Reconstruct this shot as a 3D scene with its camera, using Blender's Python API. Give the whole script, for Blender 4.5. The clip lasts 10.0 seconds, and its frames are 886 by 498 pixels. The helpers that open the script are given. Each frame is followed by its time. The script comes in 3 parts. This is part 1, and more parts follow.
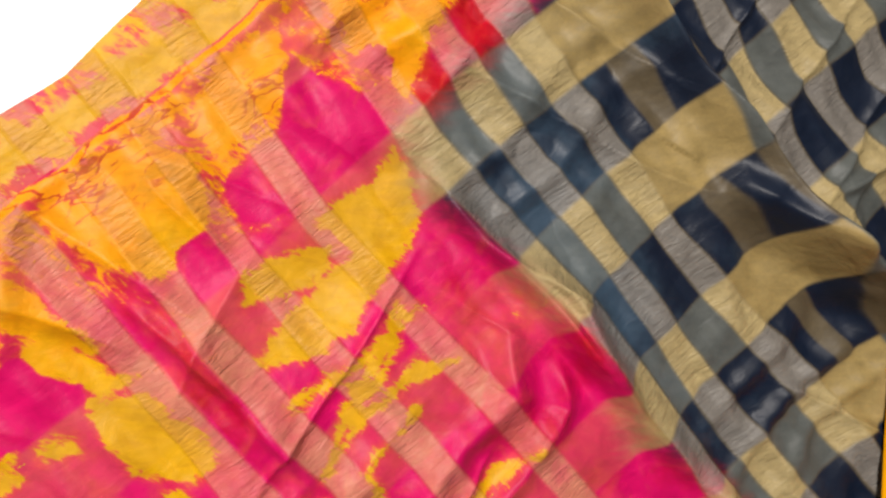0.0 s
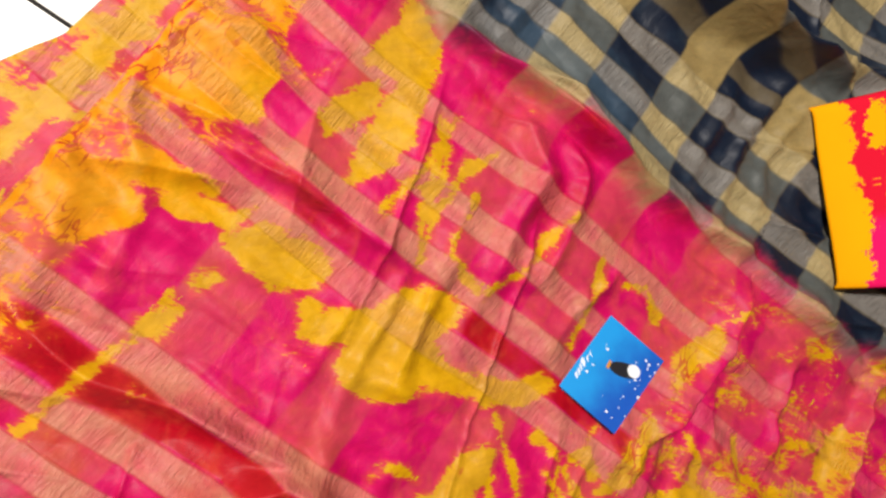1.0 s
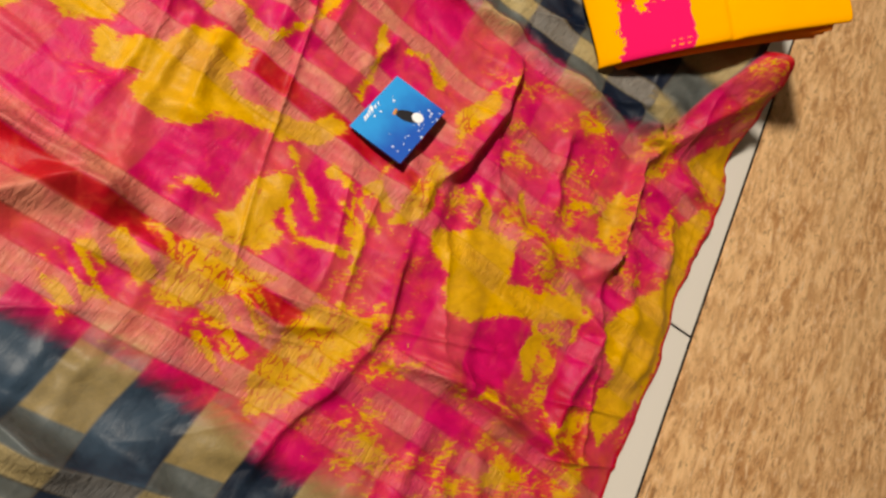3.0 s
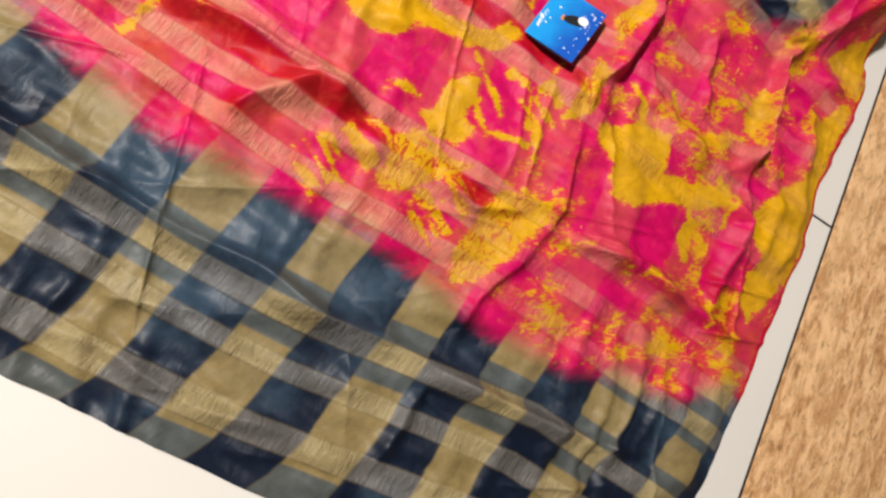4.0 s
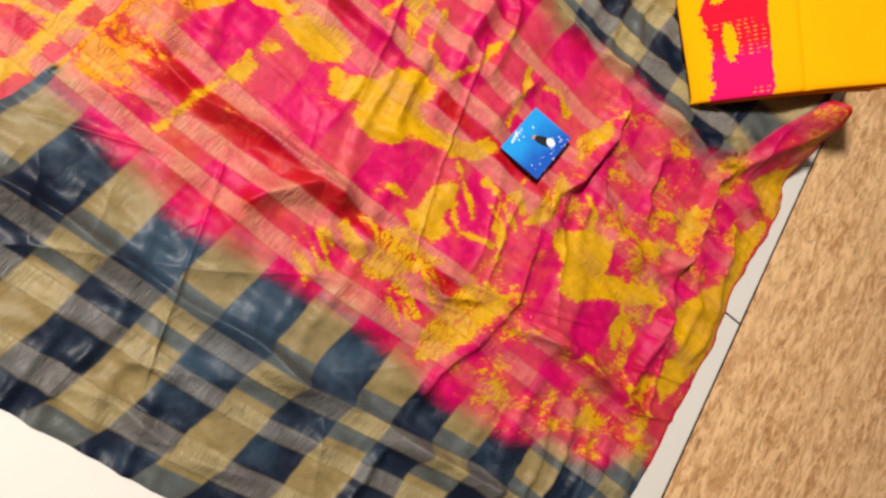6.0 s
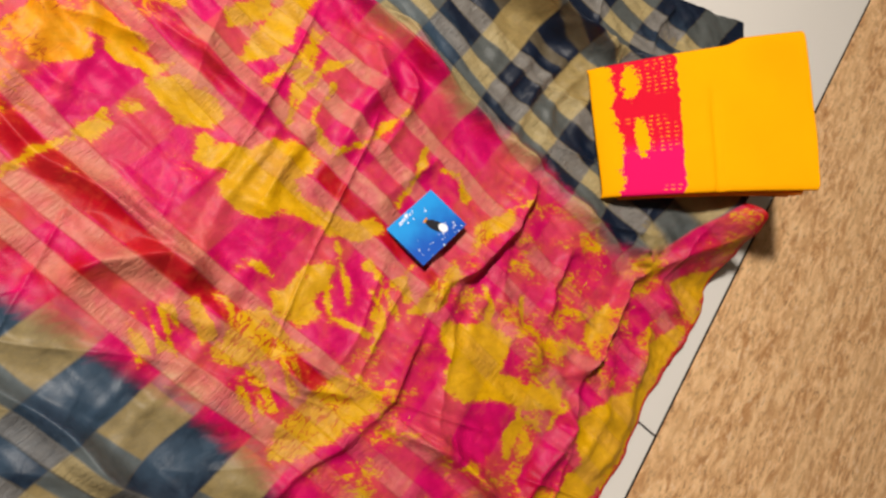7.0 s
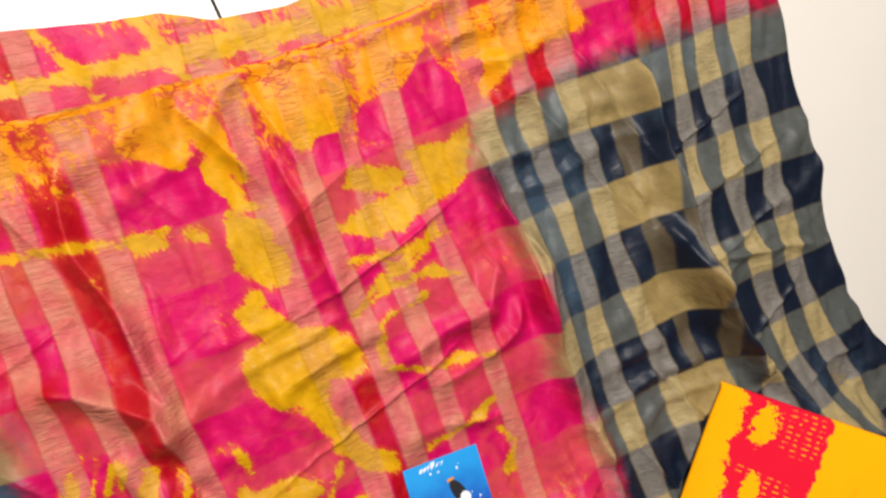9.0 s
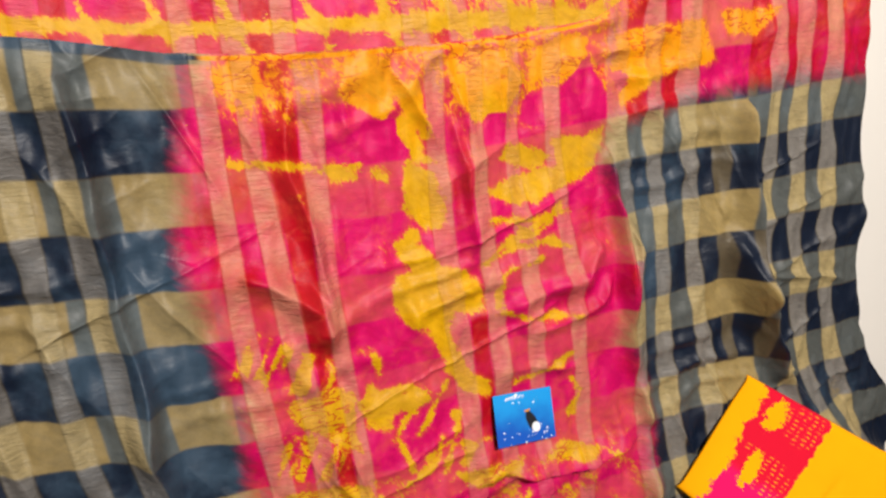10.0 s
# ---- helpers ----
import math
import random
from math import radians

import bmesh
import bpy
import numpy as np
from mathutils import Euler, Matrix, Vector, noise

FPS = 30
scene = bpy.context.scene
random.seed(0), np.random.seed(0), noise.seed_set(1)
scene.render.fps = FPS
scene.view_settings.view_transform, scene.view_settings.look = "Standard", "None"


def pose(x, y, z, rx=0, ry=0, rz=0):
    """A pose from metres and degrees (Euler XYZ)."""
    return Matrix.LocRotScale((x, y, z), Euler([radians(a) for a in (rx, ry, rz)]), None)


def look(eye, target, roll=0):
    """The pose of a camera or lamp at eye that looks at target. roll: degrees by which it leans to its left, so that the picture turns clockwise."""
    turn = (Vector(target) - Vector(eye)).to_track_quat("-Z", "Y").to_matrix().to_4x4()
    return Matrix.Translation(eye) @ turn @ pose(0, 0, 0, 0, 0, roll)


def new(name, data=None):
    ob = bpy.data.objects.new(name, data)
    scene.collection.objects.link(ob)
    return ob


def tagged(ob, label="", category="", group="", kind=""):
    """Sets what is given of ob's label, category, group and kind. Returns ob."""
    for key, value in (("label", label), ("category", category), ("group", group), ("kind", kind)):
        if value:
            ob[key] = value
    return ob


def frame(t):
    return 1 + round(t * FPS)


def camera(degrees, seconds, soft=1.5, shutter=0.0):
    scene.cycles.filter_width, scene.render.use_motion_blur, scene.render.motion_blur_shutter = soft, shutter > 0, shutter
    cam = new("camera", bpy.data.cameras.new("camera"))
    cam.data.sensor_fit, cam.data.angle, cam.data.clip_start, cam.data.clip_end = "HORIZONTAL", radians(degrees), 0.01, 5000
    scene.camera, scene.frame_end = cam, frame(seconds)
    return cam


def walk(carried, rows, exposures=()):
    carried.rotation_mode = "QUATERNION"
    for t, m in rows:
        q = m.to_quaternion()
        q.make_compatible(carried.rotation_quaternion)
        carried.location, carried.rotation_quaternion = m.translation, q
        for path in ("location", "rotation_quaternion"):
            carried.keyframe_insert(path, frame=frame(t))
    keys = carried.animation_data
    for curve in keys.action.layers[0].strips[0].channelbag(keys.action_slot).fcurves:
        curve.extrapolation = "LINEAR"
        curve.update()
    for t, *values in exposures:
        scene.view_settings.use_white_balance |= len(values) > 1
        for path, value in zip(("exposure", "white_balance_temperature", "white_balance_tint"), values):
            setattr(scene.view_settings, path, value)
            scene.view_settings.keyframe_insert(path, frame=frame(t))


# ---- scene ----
cam = camera(70.0, 10.0, soft=2.6)
PATH = [
    (0, (0.048, 0.409, 0.51), (0.367, 0.093, -1.439), 98.7),
    (0.5, (-0.04, 0.402, 0.534), (0.325, -0.027, -1.384), 98.3),
    (1, (-0.158, 0.389, 0.596), (0.28, -0.123, -1.287), 89.9),
    (1.5, (-0.234, 0.347, 0.651), (0.333, -0.136, -1.205), 75.9),
    (2, (-0.239, 0.292, 0.683), (0.5, -0.233, -1.1), 71.2),
    (2.5, (-0.266, 0.178, 0.722), (0.493, -0.376, -1.044), 75.2),
    (3, (-0.352, 0.089, 0.727), (0.309, -0.488, -1.07), 78.1),
    (3.2, (-0.383, 0.086, 0.734), (0.212, -0.511, -1.08), 80.4),
    (4.3, (-0.572, 0.23, 0.773), (-0.12, -0.216, -1.124), 79.3),
    (4.5, (-0.59, 0.275, 0.787), (-0.095, -0.148, -1.104), 75.3),
    (5, (-0.601, 0.373, 0.836), (-0.1, -0.176, -1.022), 83.4),
    (5.2, (-0.602, 0.372, 0.847), (-0.068, -0.204, -0.993), 83.0),
    (6.3, (-0.427, 0.256, 0.879), (0.096, -0.371, -0.947), 94.0),
    (6.5, (-0.418, 0.216, 0.868), (0.192, -0.352, -0.95), 88.7),
    (7, (-0.343, 0.191, 0.869), (0.376, -0.295, -0.933), 79.5),
    (7.5, (-0.221, 0.204, 0.844), (0.453, -0.198, -0.995), 79.2),
    (8, (-0.113, 0.266, 0.771), (0.422, -0.07, -1.126), 84.7),
    (8.5, (-0.081, 0.325, 0.73), (0.401, 0.074, -1.195), 88.3),
    (9, (-0.128, 0.397, 0.734), (0.408, 0.096, -1.169), 102.6),
    (9.5, (-0.234, 0.435, 0.747), (0.335, 0.057, -1.132), 116.3),
    (10, (-0.36, 0.458, 0.813), (0.229, 0.022, -1.048), 120.7),
]
walk(cam, [(t, look(eye, target, roll)) for t, eye, target, roll in PATH],
     exposures=[(0, -0.12, 6500, 12), (1.5, -0.12, 6600, 12), (2, -0.14, 6900, 12), (2.5, -0.2, 7500, 11), (3.2, -0.22, 7400, 11), (4.3, 0.08, 6250, 11), (5.2, 0.08, 6250, 11), (6.4, -0.04, 6800, 12), (7.5, -0.16, 6600, 12), (9, -0.1, 6500, 12), (10, -0.1, 6500, 12)])

# ---- light ----
world = bpy.data.worlds.new("world")
scene.world = world
world.use_nodes = True
world.node_tree.nodes["Background"].inputs[0].default_value = (1.0, 0.93, 0.84, 1)
world.node_tree.nodes["Background"].inputs[1].default_value = 0.25


def area_lamp(name, at, target, size, power, colour):
    data = bpy.data.lights.new(name, "AREA")
    data.shape, data.size, data.size_y = "RECTANGLE", size[0], size[1]
    data.energy, data.color = power, colour
    ob = new(name, data)
    ob.matrix_world = look(at, target)
    return ob


area_lamp("ceiling_light", (-0.2, 1.75, 2.6), (0.05, 0.0, 0.0), (0.32, 0.2), 146, (1.0, 0.95, 0.88))


# ---- materials ----
def material(name, rough=0.6, metal=0.0, spec=0.5):
    m = bpy.data.materials.new(name)
    m.use_nodes = True
    b = m.node_tree.nodes["Principled BSDF"]
    b.inputs["Roughness"].default_value = rough
    b.inputs["Metallic"].default_value = metal
    b.inputs["Specular IOR Level"].default_value = spec
    return m, m.node_tree, b


class Net:
    """Shorthand for wiring a node tree."""

    def __init__(self, tree):
        self.tree = tree

    def node(self, kind, **inputs):
        n = self.tree.nodes.new("ShaderNode" + kind)
        for key, value in inputs.items():
            self.put(n.inputs[key.replace("_", " ")], value)
        return n

    def put(self, socket, value):
        if isinstance(value, bpy.types.NodeSocket):
            self.tree.links.new(value, socket)
        else:
            socket.default_value = value

    def attr(self, name):
        n = self.node("Attribute")
        n.attribute_name = name
        return n.outputs["Fac"]

    def coords(self):
        return self.node("TexCoord").outputs["Object"]

    def scaled(self, vec, scale, turn=0.0):
        n = self.node("Mapping", Vector=vec)
        n.vector_type = "TEXTURE" if turn else "POINT"
        n.inputs["Scale"].default_value = tuple(1 / k for k in scale) if turn else scale
        n.inputs["Rotation"].default_value = (0, 0, radians(turn))
        return n.outputs[0]

    def noise(self, vec, scale, detail=3.0, rough=0.5, dist=0.0):
        return self.node("TexNoise", Vector=vec, Scale=scale, Detail=detail, Roughness=rough, Distortion=dist).outputs["Fac"]

    def wobbled(self, vec, scale, amount):
        n = self.node("Mix")
        n.data_type = "VECTOR"
        self.put(n.inputs[0], amount), self.put(n.inputs[4], vec), self.put(n.inputs[5], self.node("TexNoise", Vector=vec, Scale=scale).outputs["Color"])
        return n.outputs[1]

    def math(self, op, a, b=0.0, c=0.0, clamp=False):
        n = self.node("Math")
        n.operation, n.use_clamp = op, clamp
        self.put(n.inputs[0], a), self.put(n.inputs[1], b), self.put(n.inputs[2], c)
        return n.outputs[0]

    def step(self, value, low, high):
        n = self.node("MapRange", Value=value)
        n.interpolation_type = "SMOOTHSTEP"
        n.inputs["From Min"].default_value, n.inputs["From Max"].default_value = low, high
        return n.outputs[0]

    def mix(self, fac, a, b, how="MIX"):
        n = self.node("Mix")
        n.data_type, n.blend_type = "RGBA", how
        self.put(n.inputs[0], fac), self.put(n.inputs[6], a), self.put(n.inputs[7], b)
        return n.outputs[2]

    def bump(self, height, strength, distance, normal=None):
        n = self.node("Bump", Height=height, Strength=strength, Distance=distance)
        if normal is not None:
            self.put(n.inputs["Normal"], normal)
        return n.outputs[0]


YELLOW, ORANGE = (0.60, 0.315, 0.002, 1), (0.78, 0.27, 0.002, 1)
MAGENTA, RED = (0.54, 0.002, 0.10, 1), (0.40, 0.002, 0.012, 1)
NAVY, SLATE = (0.003, 0.008, 0.022, 1), (0.03, 0.056, 0.09, 1)
GOLD_ON_PINK, GOLD_ON_NAVY, GOLD_ON_YELLOW = (0.50, 0.066, 0.056, 1), (0.31, 0.225, 0.085, 1), (0.46, 0.24, 0.03, 1)


def silk_material():
    """Checked silk: dyes thresholded from smooth fields, gold threads in rows and stripes, puckers and sheen."""
    m, tree, b = material("tie_dyed_silk", 0.5, 0.0, 0.22)
    n = Net(tree)
    at = n.coords()
    wide, fine, grain = n.noise(at, 18, 4, 0.6), n.noise(at, 75, 3, 0.5, 0.6), n.noise(at, 420, 2)
    streak = n.noise(n.scaled(at, (32, 120, 60), -38), 1.0, 3, 0.55, 0.8)
    fibre = n.noise(n.scaled(n.wobbled(at, 9, 0.04), (230, 60, 90), 24), 1.0, 2, 0.5, 1.0)
    ragged = n.math("MULTIPLY", n.math("SUBTRACT", fine, 0.5), 1.7)
    ragged = n.math("ADD", ragged, n.math("MULTIPLY", n.math("SUBTRACT", wide, 0.5), 1.3))
    ragged = n.math("ADD", ragged, n.math("MULTIPLY", n.math("SUBTRACT", streak, 0.5), 1.5))
    ragged = n.math("ADD", ragged, n.math("MULTIPLY", n.math("SUBTRACT", fibre, 0.5), 1.9))
    # dye
    yellow = n.step(n.math("ADD", n.attr("yellow"), n.math("MULTIPLY", ragged, 1.1)), -0.34, 0.42)
    pink = n.mix(n.step(n.math("ADD", n.attr("red"), n.math("MULTIPLY", n.math("SUBTRACT", wide, 0.5), 1.6)), 0.1, 0.8), MAGENTA, RED)
    cloud = n.math("MULTIPLY", n.step(n.noise(n.scaled(at, (24, 34, 30), 30), 1.0, 3, 0.55, 0.6), 0.5, 0.72), 0.34)
    pink = n.mix(cloud, pink, (0.62, 0.085, 0.035, 1))
    orange = n.mix(n.step(n.math("ADD", n.attr("orange"), n.math("SUBTRACT", wide, 0.5)), 0.2, 0.8), YELLOW, ORANGE)
    vein = n.math("ABSOLUTE", n.math("SUBTRACT", n.noise(n.scaled(at, (34, 95, 40)), 1.0, 2, 0.5, 0.6), 0.5))
    crack = n.math("MULTIPLY", n.math("SUBTRACT", 1.0, n.step(vein, 0.012, 0.045)), n.step(n.math("ADD", n.attr("crackle"), n.math("MULTIPLY", n.math("SUBTRACT", wide, 0.5), 2.0)), 0.3, 0.6))
    # darker streaks on the yellow: olive tone plus fold shading put into the colour
    orange = n.mix(n.math("MULTIPLY", n.step(streak, 0.46, 0.66), 0.28), orange, (0.42, 0.17, 0.002, 1))
    orange = n.mix(n.math("MULTIPLY", crack, 0.85), orange, RED)
    halo = n.math("MULTIPLY", n.step(n.math("ADD", n.attr("yellow"), n.math("MULTIPLY", ragged, 0.6)), -1.2, 0.4), 0.75)
    warm = n.mix(halo, pink, (0.60, 0.055, 0.016, 1))
    warm = n.mix(n.math("MULTIPLY", n.step(n.noise(n.scaled(at, (20, 46, 30), -20), 1.0, 3, 0.6), 0.56, 0.74), 0.32), warm, (0.36, 0.004, 0.02, 1))
    fleck = n.step(n.math("ADD", n.noise(n.scaled(at, (70, 120, 70)), 1.0, 3, 0.6), n.math("MULTIPLY", n.attr("yellow"), 0.09)), 0.62, 0.66)
    yellow = n.math("MAXIMUM", yellow, fleck)
    warm = n.mix(yellow, warm, orange)
    blue = n.mix(n.step(n.math("ADD", n.attr("slate"), n.math("MULTIPLY", n.math("SUBTRACT", wide, 0.5), 1.6)), 0.2, 1.0), NAVY, SLATE)
    navy_edge = n.math("ADD", n.attr("navy"), n.math("MULTIPLY", n.math("SUBTRACT", streak, 0.5), 0.022))
    navy = n.step(navy_edge, -0.018, 0.018)
    ground = n.mix(navy, warm, blue)
    # gold threads, tinted by the dye
    thread = n.mix(n.step(wide, 0.4, 0.66), GOLD_ON_PINK, (0.50, 0.098, 0.042, 1))
    thread = n.mix(n.math("MULTIPLY", n.attr("orange"), 0.9), thread, (0.56, 0.20, 0.06, 1))
    thread = n.mix(yellow, thread, GOLD_ON_YELLOW)
    olive = n.step(navy_edge, -0.04, 0.0)
    thread = n.mix(olive, thread, GOLD_ON_NAVY)
    pale = n.mix(n.attr("row"), (0.22, 0.21, 0.20, 1), (0.38, 0.30, 0.145, 1))
    thread = n.mix(n.math("MULTIPLY", n.attr("stripe"), n.math("SUBTRACT", 0.85, n.math("MULTIPLY", yellow, 0.5))), thread, n.mix(olive, (0.53, 0.20, 0.135, 1), pale))
    thread = n.mix(n.math("MULTIPLY", n.attr("plain"), olive), thread, (0.16, 0.17, 0.145, 1))
    cover = n.math("MULTIPLY", n.attr("gold"), n.math("ADD", 0.62, n.math("MULTIPLY", n.math("ADD", n.math("MULTIPLY", grain, 0.4), n.math("MULTIPLY", streak, 0.6)), 0.72)), clamp=True)
    cover = n.math("MULTIPLY", cover, n.math("SUBTRACT", 1.0, n.math("MULTIPLY", n.math("MULTIPLY", yellow, n.math("SUBTRACT", 1.0, olive)), 0.42)))
    patchy = n.step(n.noise(n.scaled(at, (16, 22, 20), 40), 1.0, 3, 0.6, 0.5), 0.36, 0.6)
    cover = n.math("MULTIPLY", cover, n.math("ADD", 0.62, n.math("MULTIPLY", n.math("MAXIMUM", patchy, olive), 0.42)), clamp=True)
    base = n.mix(cover, ground, thread)
    tone = n.math("ADD", 0.78, n.math("MULTIPLY", fine, 0.42))
    base = n.mix(1.0, base, n.node("CombineColor", Red=tone, Green=tone, Blue=tone).outputs[0], "MULTIPLY")
    n.put(b.inputs["Base Color"], base)
    n.put(b.inputs["Roughness"], n.math("ADD", 0.44, n.math("MULTIPLY", fine, 0.14)))
    n.put(b.inputs["Specular IOR Level"], n.math("ADD", 0.20, n.math("MULTIPLY", n.math("MULTIPLY", navy, n.math("SUBTRACT", 1.0, cover)), 0.16)))
    crumple = n.noise(n.scaled(at, (22, 32, 40)), 1.0, 3, 0.5, 0.5)
    pucker = n.math("MULTIPLY", n.noise(n.scaled(at, (38, 190, 60)), 1.0, 3, 0.55, 0.7), n.math("ADD", 0.12, n.attr("stripe")))
    weave = n.noise(n.scaled(at, (900, 260, 400)), 1.0, 2)
    normal = n.bump(weave, 0.12, 0.001)
    normal = n.bump(pucker, 0.7, 0.003, normal)
    normal = n.bump(crumple, 0.22, 0.012, normal)
    n.put(b.inputs["Normal"], normal)
    return m


def blouse_material():
    """Orange cotton with a ragged magenta border, orange loops and rows of small printed dashes in it."""
    m, tree, b = material("orange_cotton", 0.85, 0.0, 0.08)
    n = Net(tree)
    at = n.coords()
    across, along = n.attr("across"), n.attr("along")
    wob, fine = n.noise(at, 70, 3), n.noise(at, 190, 3)
    edge = n.math("ADD", across, n.math("MULTIPLY", n.math("SUBTRACT", wob, 0.5), 0.05))
    teeth = n.math("ADD", across, n.math("MULTIPLY", n.math("SUBTRACT", n.noise(n.scaled(at, (60, 60, 60)), 1.0, 4, 0.7), 0.5), 0.13))
    band = n.math("MULTIPLY", n.step(teeth, 0.075, 0.085), n.math("SUBTRACT", 1.0, n.step(edge, 0.345, 0.352)))
    loop = n.step(n.math("ADD", n.attr("loop"), n.math("MULTIPLY", n.math("SUBTRACT", n.noise(at, 110, 4, 0.65), 0.5), 4.5)), 0.0, 0.15)
    band = n.math("MULTIPLY", band, n.math("SUBTRACT", 1.0, loop))
    dash = n.math("MULTIPLY", n.step(n.math("SINE", n.math("ADD", n.math("MULTIPLY", along, 200.0), n.math("MULTIPLY", fine, 2.5))), 0.55, 0.8), n.step(n.math("SINE", n.math("ADD", n.math("MULTIPLY", across, 190.0), n.math("MULTIPLY", wob, 6.0))), -0.2, 0.2))
    dash = n.math("MULTIPLY", n.math("MULTIPLY", dash, n.attr("dashes")), n.step(n.math("ADD", fine, n.math("MULTIPLY", n.math("SUBTRACT", n.noise(at, 45, 2), 0.5), 0.7)), 0.40, 0.48))
    band = n.math("MULTIPLY", band, n.math("SUBTRACT", 1.0, n.math("MULTIPLY", dash, 0.75)))
    orange = n.mix(n.noise(at, 9, 4), (0.88, 0.34, 0.001, 1), (0.92, 0.41, 0.001, 1))
    pink = n.mix(n.step(n.math("ADD", along, n.math("MULTIPLY", n.math("SUBTRACT", wob, 0.5), 0.1)), 0.3, 0.42), (0.80, 0.008, 0.12, 1), (0.66, 0.008, 0.03, 1))
    n.put(b.inputs["Base Color"], n.mix(band, orange, pink))
    n.put(b.inputs["Normal"], n.bump(n.noise(at, 25, 3), 0.25, 0.004, n.bump(n.noise(at, 900, 2), 0.2, 0.0006)))
    return m


def plain_noise_material(name, low, high, scale, rough, spec=0.5, bump=0.1, bump_scale=200, distance=0.001):
    m, tree, b = material(name, rough, 0.0, spec)
    n = Net(tree)
    at = n.coords()
    n.put(b.inputs["Base Color"], n.mix(n.noise(at, scale, 5, 0.6), low, high))
    n.put(b.inputs["Normal"], n.bump(n.noise(at, bump_scale, 4), bump, distance))
    return m


SILK = silk_material()
TILE_WHITE = plain_noise_material("white_ceramic_tile", (0.72, 0.69, 0.64, 1), (0.77, 0.74, 0.69, 1), 3, 0.35, 0.5, 0.02, 30)
GROUT = plain_noise_material("dark_grout", (0.008, 0.007, 0.006, 1), (0.02, 0.017, 0.014, 1), 60, 0.9)
# assumed tone of the unseen walls and ceiling, kept dark to hold fill down
WALL = plain_noise_material("low_bounce_wall", (0.15, 0.13, 0.105, 1), (0.18, 0.16, 0.13, 1), 2, 0.8, 0.3, 0.1, 120)
COTTON = blouse_material()
COTTON_UNDER = plain_noise_material("orange_red_cotton", (0.75, 0.10, 0.01, 1), (0.85, 0.28, 0.005, 1), 30, 0.8, 0.2, 0.25, 700, 0.0006)


def card_material():
    m, tree, b = material("blue_card", 0.5, 0.0, 0.3)
    n = Net(tree)
    at = n.coords()
    y = n.node("SeparateXYZ", Vector=at).outputs["Y"]
    cloudy = n.math("ADD", y, n.math("MULTIPLY", n.math("SUBTRACT", n.noise(at, 30, 3), 0.5), 0.05))
    n.put(b.inputs["Base Color"], n.mix(n.step(cloudy, -0.03, 0.03), (0.004, 0.08, 0.45, 1), (0.006, 0.28, 0.70, 1)))
    return m


BLUE = card_material()


def wood_material():
    m, tree, b = material("brown_wood_grain_tile", 0.5, 0.0, 0.4)
    n = Net(tree)
    at = n.coords()
    grain = n.noise(n.scaled(at, (17, 44, 40)), 1.0, 6, 0.72, 0.7)
    speck = n.noise(n.scaled(at, (48, 100, 60)), 1.0, 4, 0.65, 0.3)
    broad = n.noise(n.scaled(at, (3, 11, 3)), 1.0, 3)
    line = n.noise(n.scaled(at, (14, 170, 30)), 1.0, 3, 0.6, 0.6)
    base = n.mix(n.step(grain, 0.36, 0.64), (0.50, 0.245, 0.095, 1), (0.88, 0.56, 0.29, 1))
    base = n.mix(n.math("MULTIPLY", n.step(speck, 0.55, 0.64), 0.6), base, (0.19, 0.085, 0.035, 1))
    base = n.mix(n.math("MULTIPLY", n.step(speck, 0.44, 0.36), 0.5), base, (0.88, 0.66, 0.44, 1))
    base = n.mix(n.math("MULTIPLY", n.step(line, 0.62, 0.69), 0.6), base, (0.24, 0.10, 0.04, 1))
    base = n.mix(n.math("MULTIPLY", n.step(broad, 0.4, 0.75), 0.45), base, (0.82, 0.54, 0.28, 1))
    n.put(b.inputs["Base Color"], base)
    n.put(b.inputs["Normal"], n.bump(speck, 0.2, 0.001))
    return m


WOOD = wood_material()


# ---- helpers of this scene ----
def mesh_of(name, bm):
    data = bpy.data.meshes.new(name)
    bm.to_mesh(data)
    bm.free()
    return data


def part(name, bm, mat, parent=None, label="", smooth=False):
    data = mesh_of(name, bm)
    data.materials.append(mat)
    if smooth:
        for p in data.polygons:
            p.use_smooth = True
    ob = new(name, data)
    ob.parent = parent
    if label:
        tagged(ob, label)
    return ob


def box(x0, y0, z0, x1, y1, z1, bevel=0.0):
    bm = bmesh.new()
    bmesh.ops.create_cube(bm, size=1.0)
    bmesh.ops.transform(bm, verts=bm.verts, matrix=Matrix.Translation(((x0 + x1) / 2, (y0 + y1) / 2, (z0 + z1) / 2)) @ Matrix.Diagonal((x1 - x0, y1 - y0, z1 - z0, 1)))
    if bevel:
        bmesh.ops.bevel(bm, geom=bm.edges[:], offset=bevel, segments=2, affect="EDGES")
    return bm


def soft(x, low, high):
    t = np.clip((x - low) / (high - low), 0, 1)
    return t * t * (3 - 2 * t)


def fbm(x, y, scale, octaves=4, seed=0.0):
    """Smooth noise on arrays, about -1 to 1, from turned sine waves."""
    total, weight = np.zeros_like(x), 0.0
    rng = np.random.RandomState(int(seed * 10) + 7)
    for o in range(octaves):
        for _ in range(4):
            a, p, f = rng.uniform(0, 6.283), rng.uniform(0, 6.283), scale * 2**o * rng.uniform(0.7, 1.3)
            total += np.sin((x * math.cos(a) + y * math.sin(a)) * f + p) * 0.6**o * 0.5
        weight += 0.6**o
    return total / weight


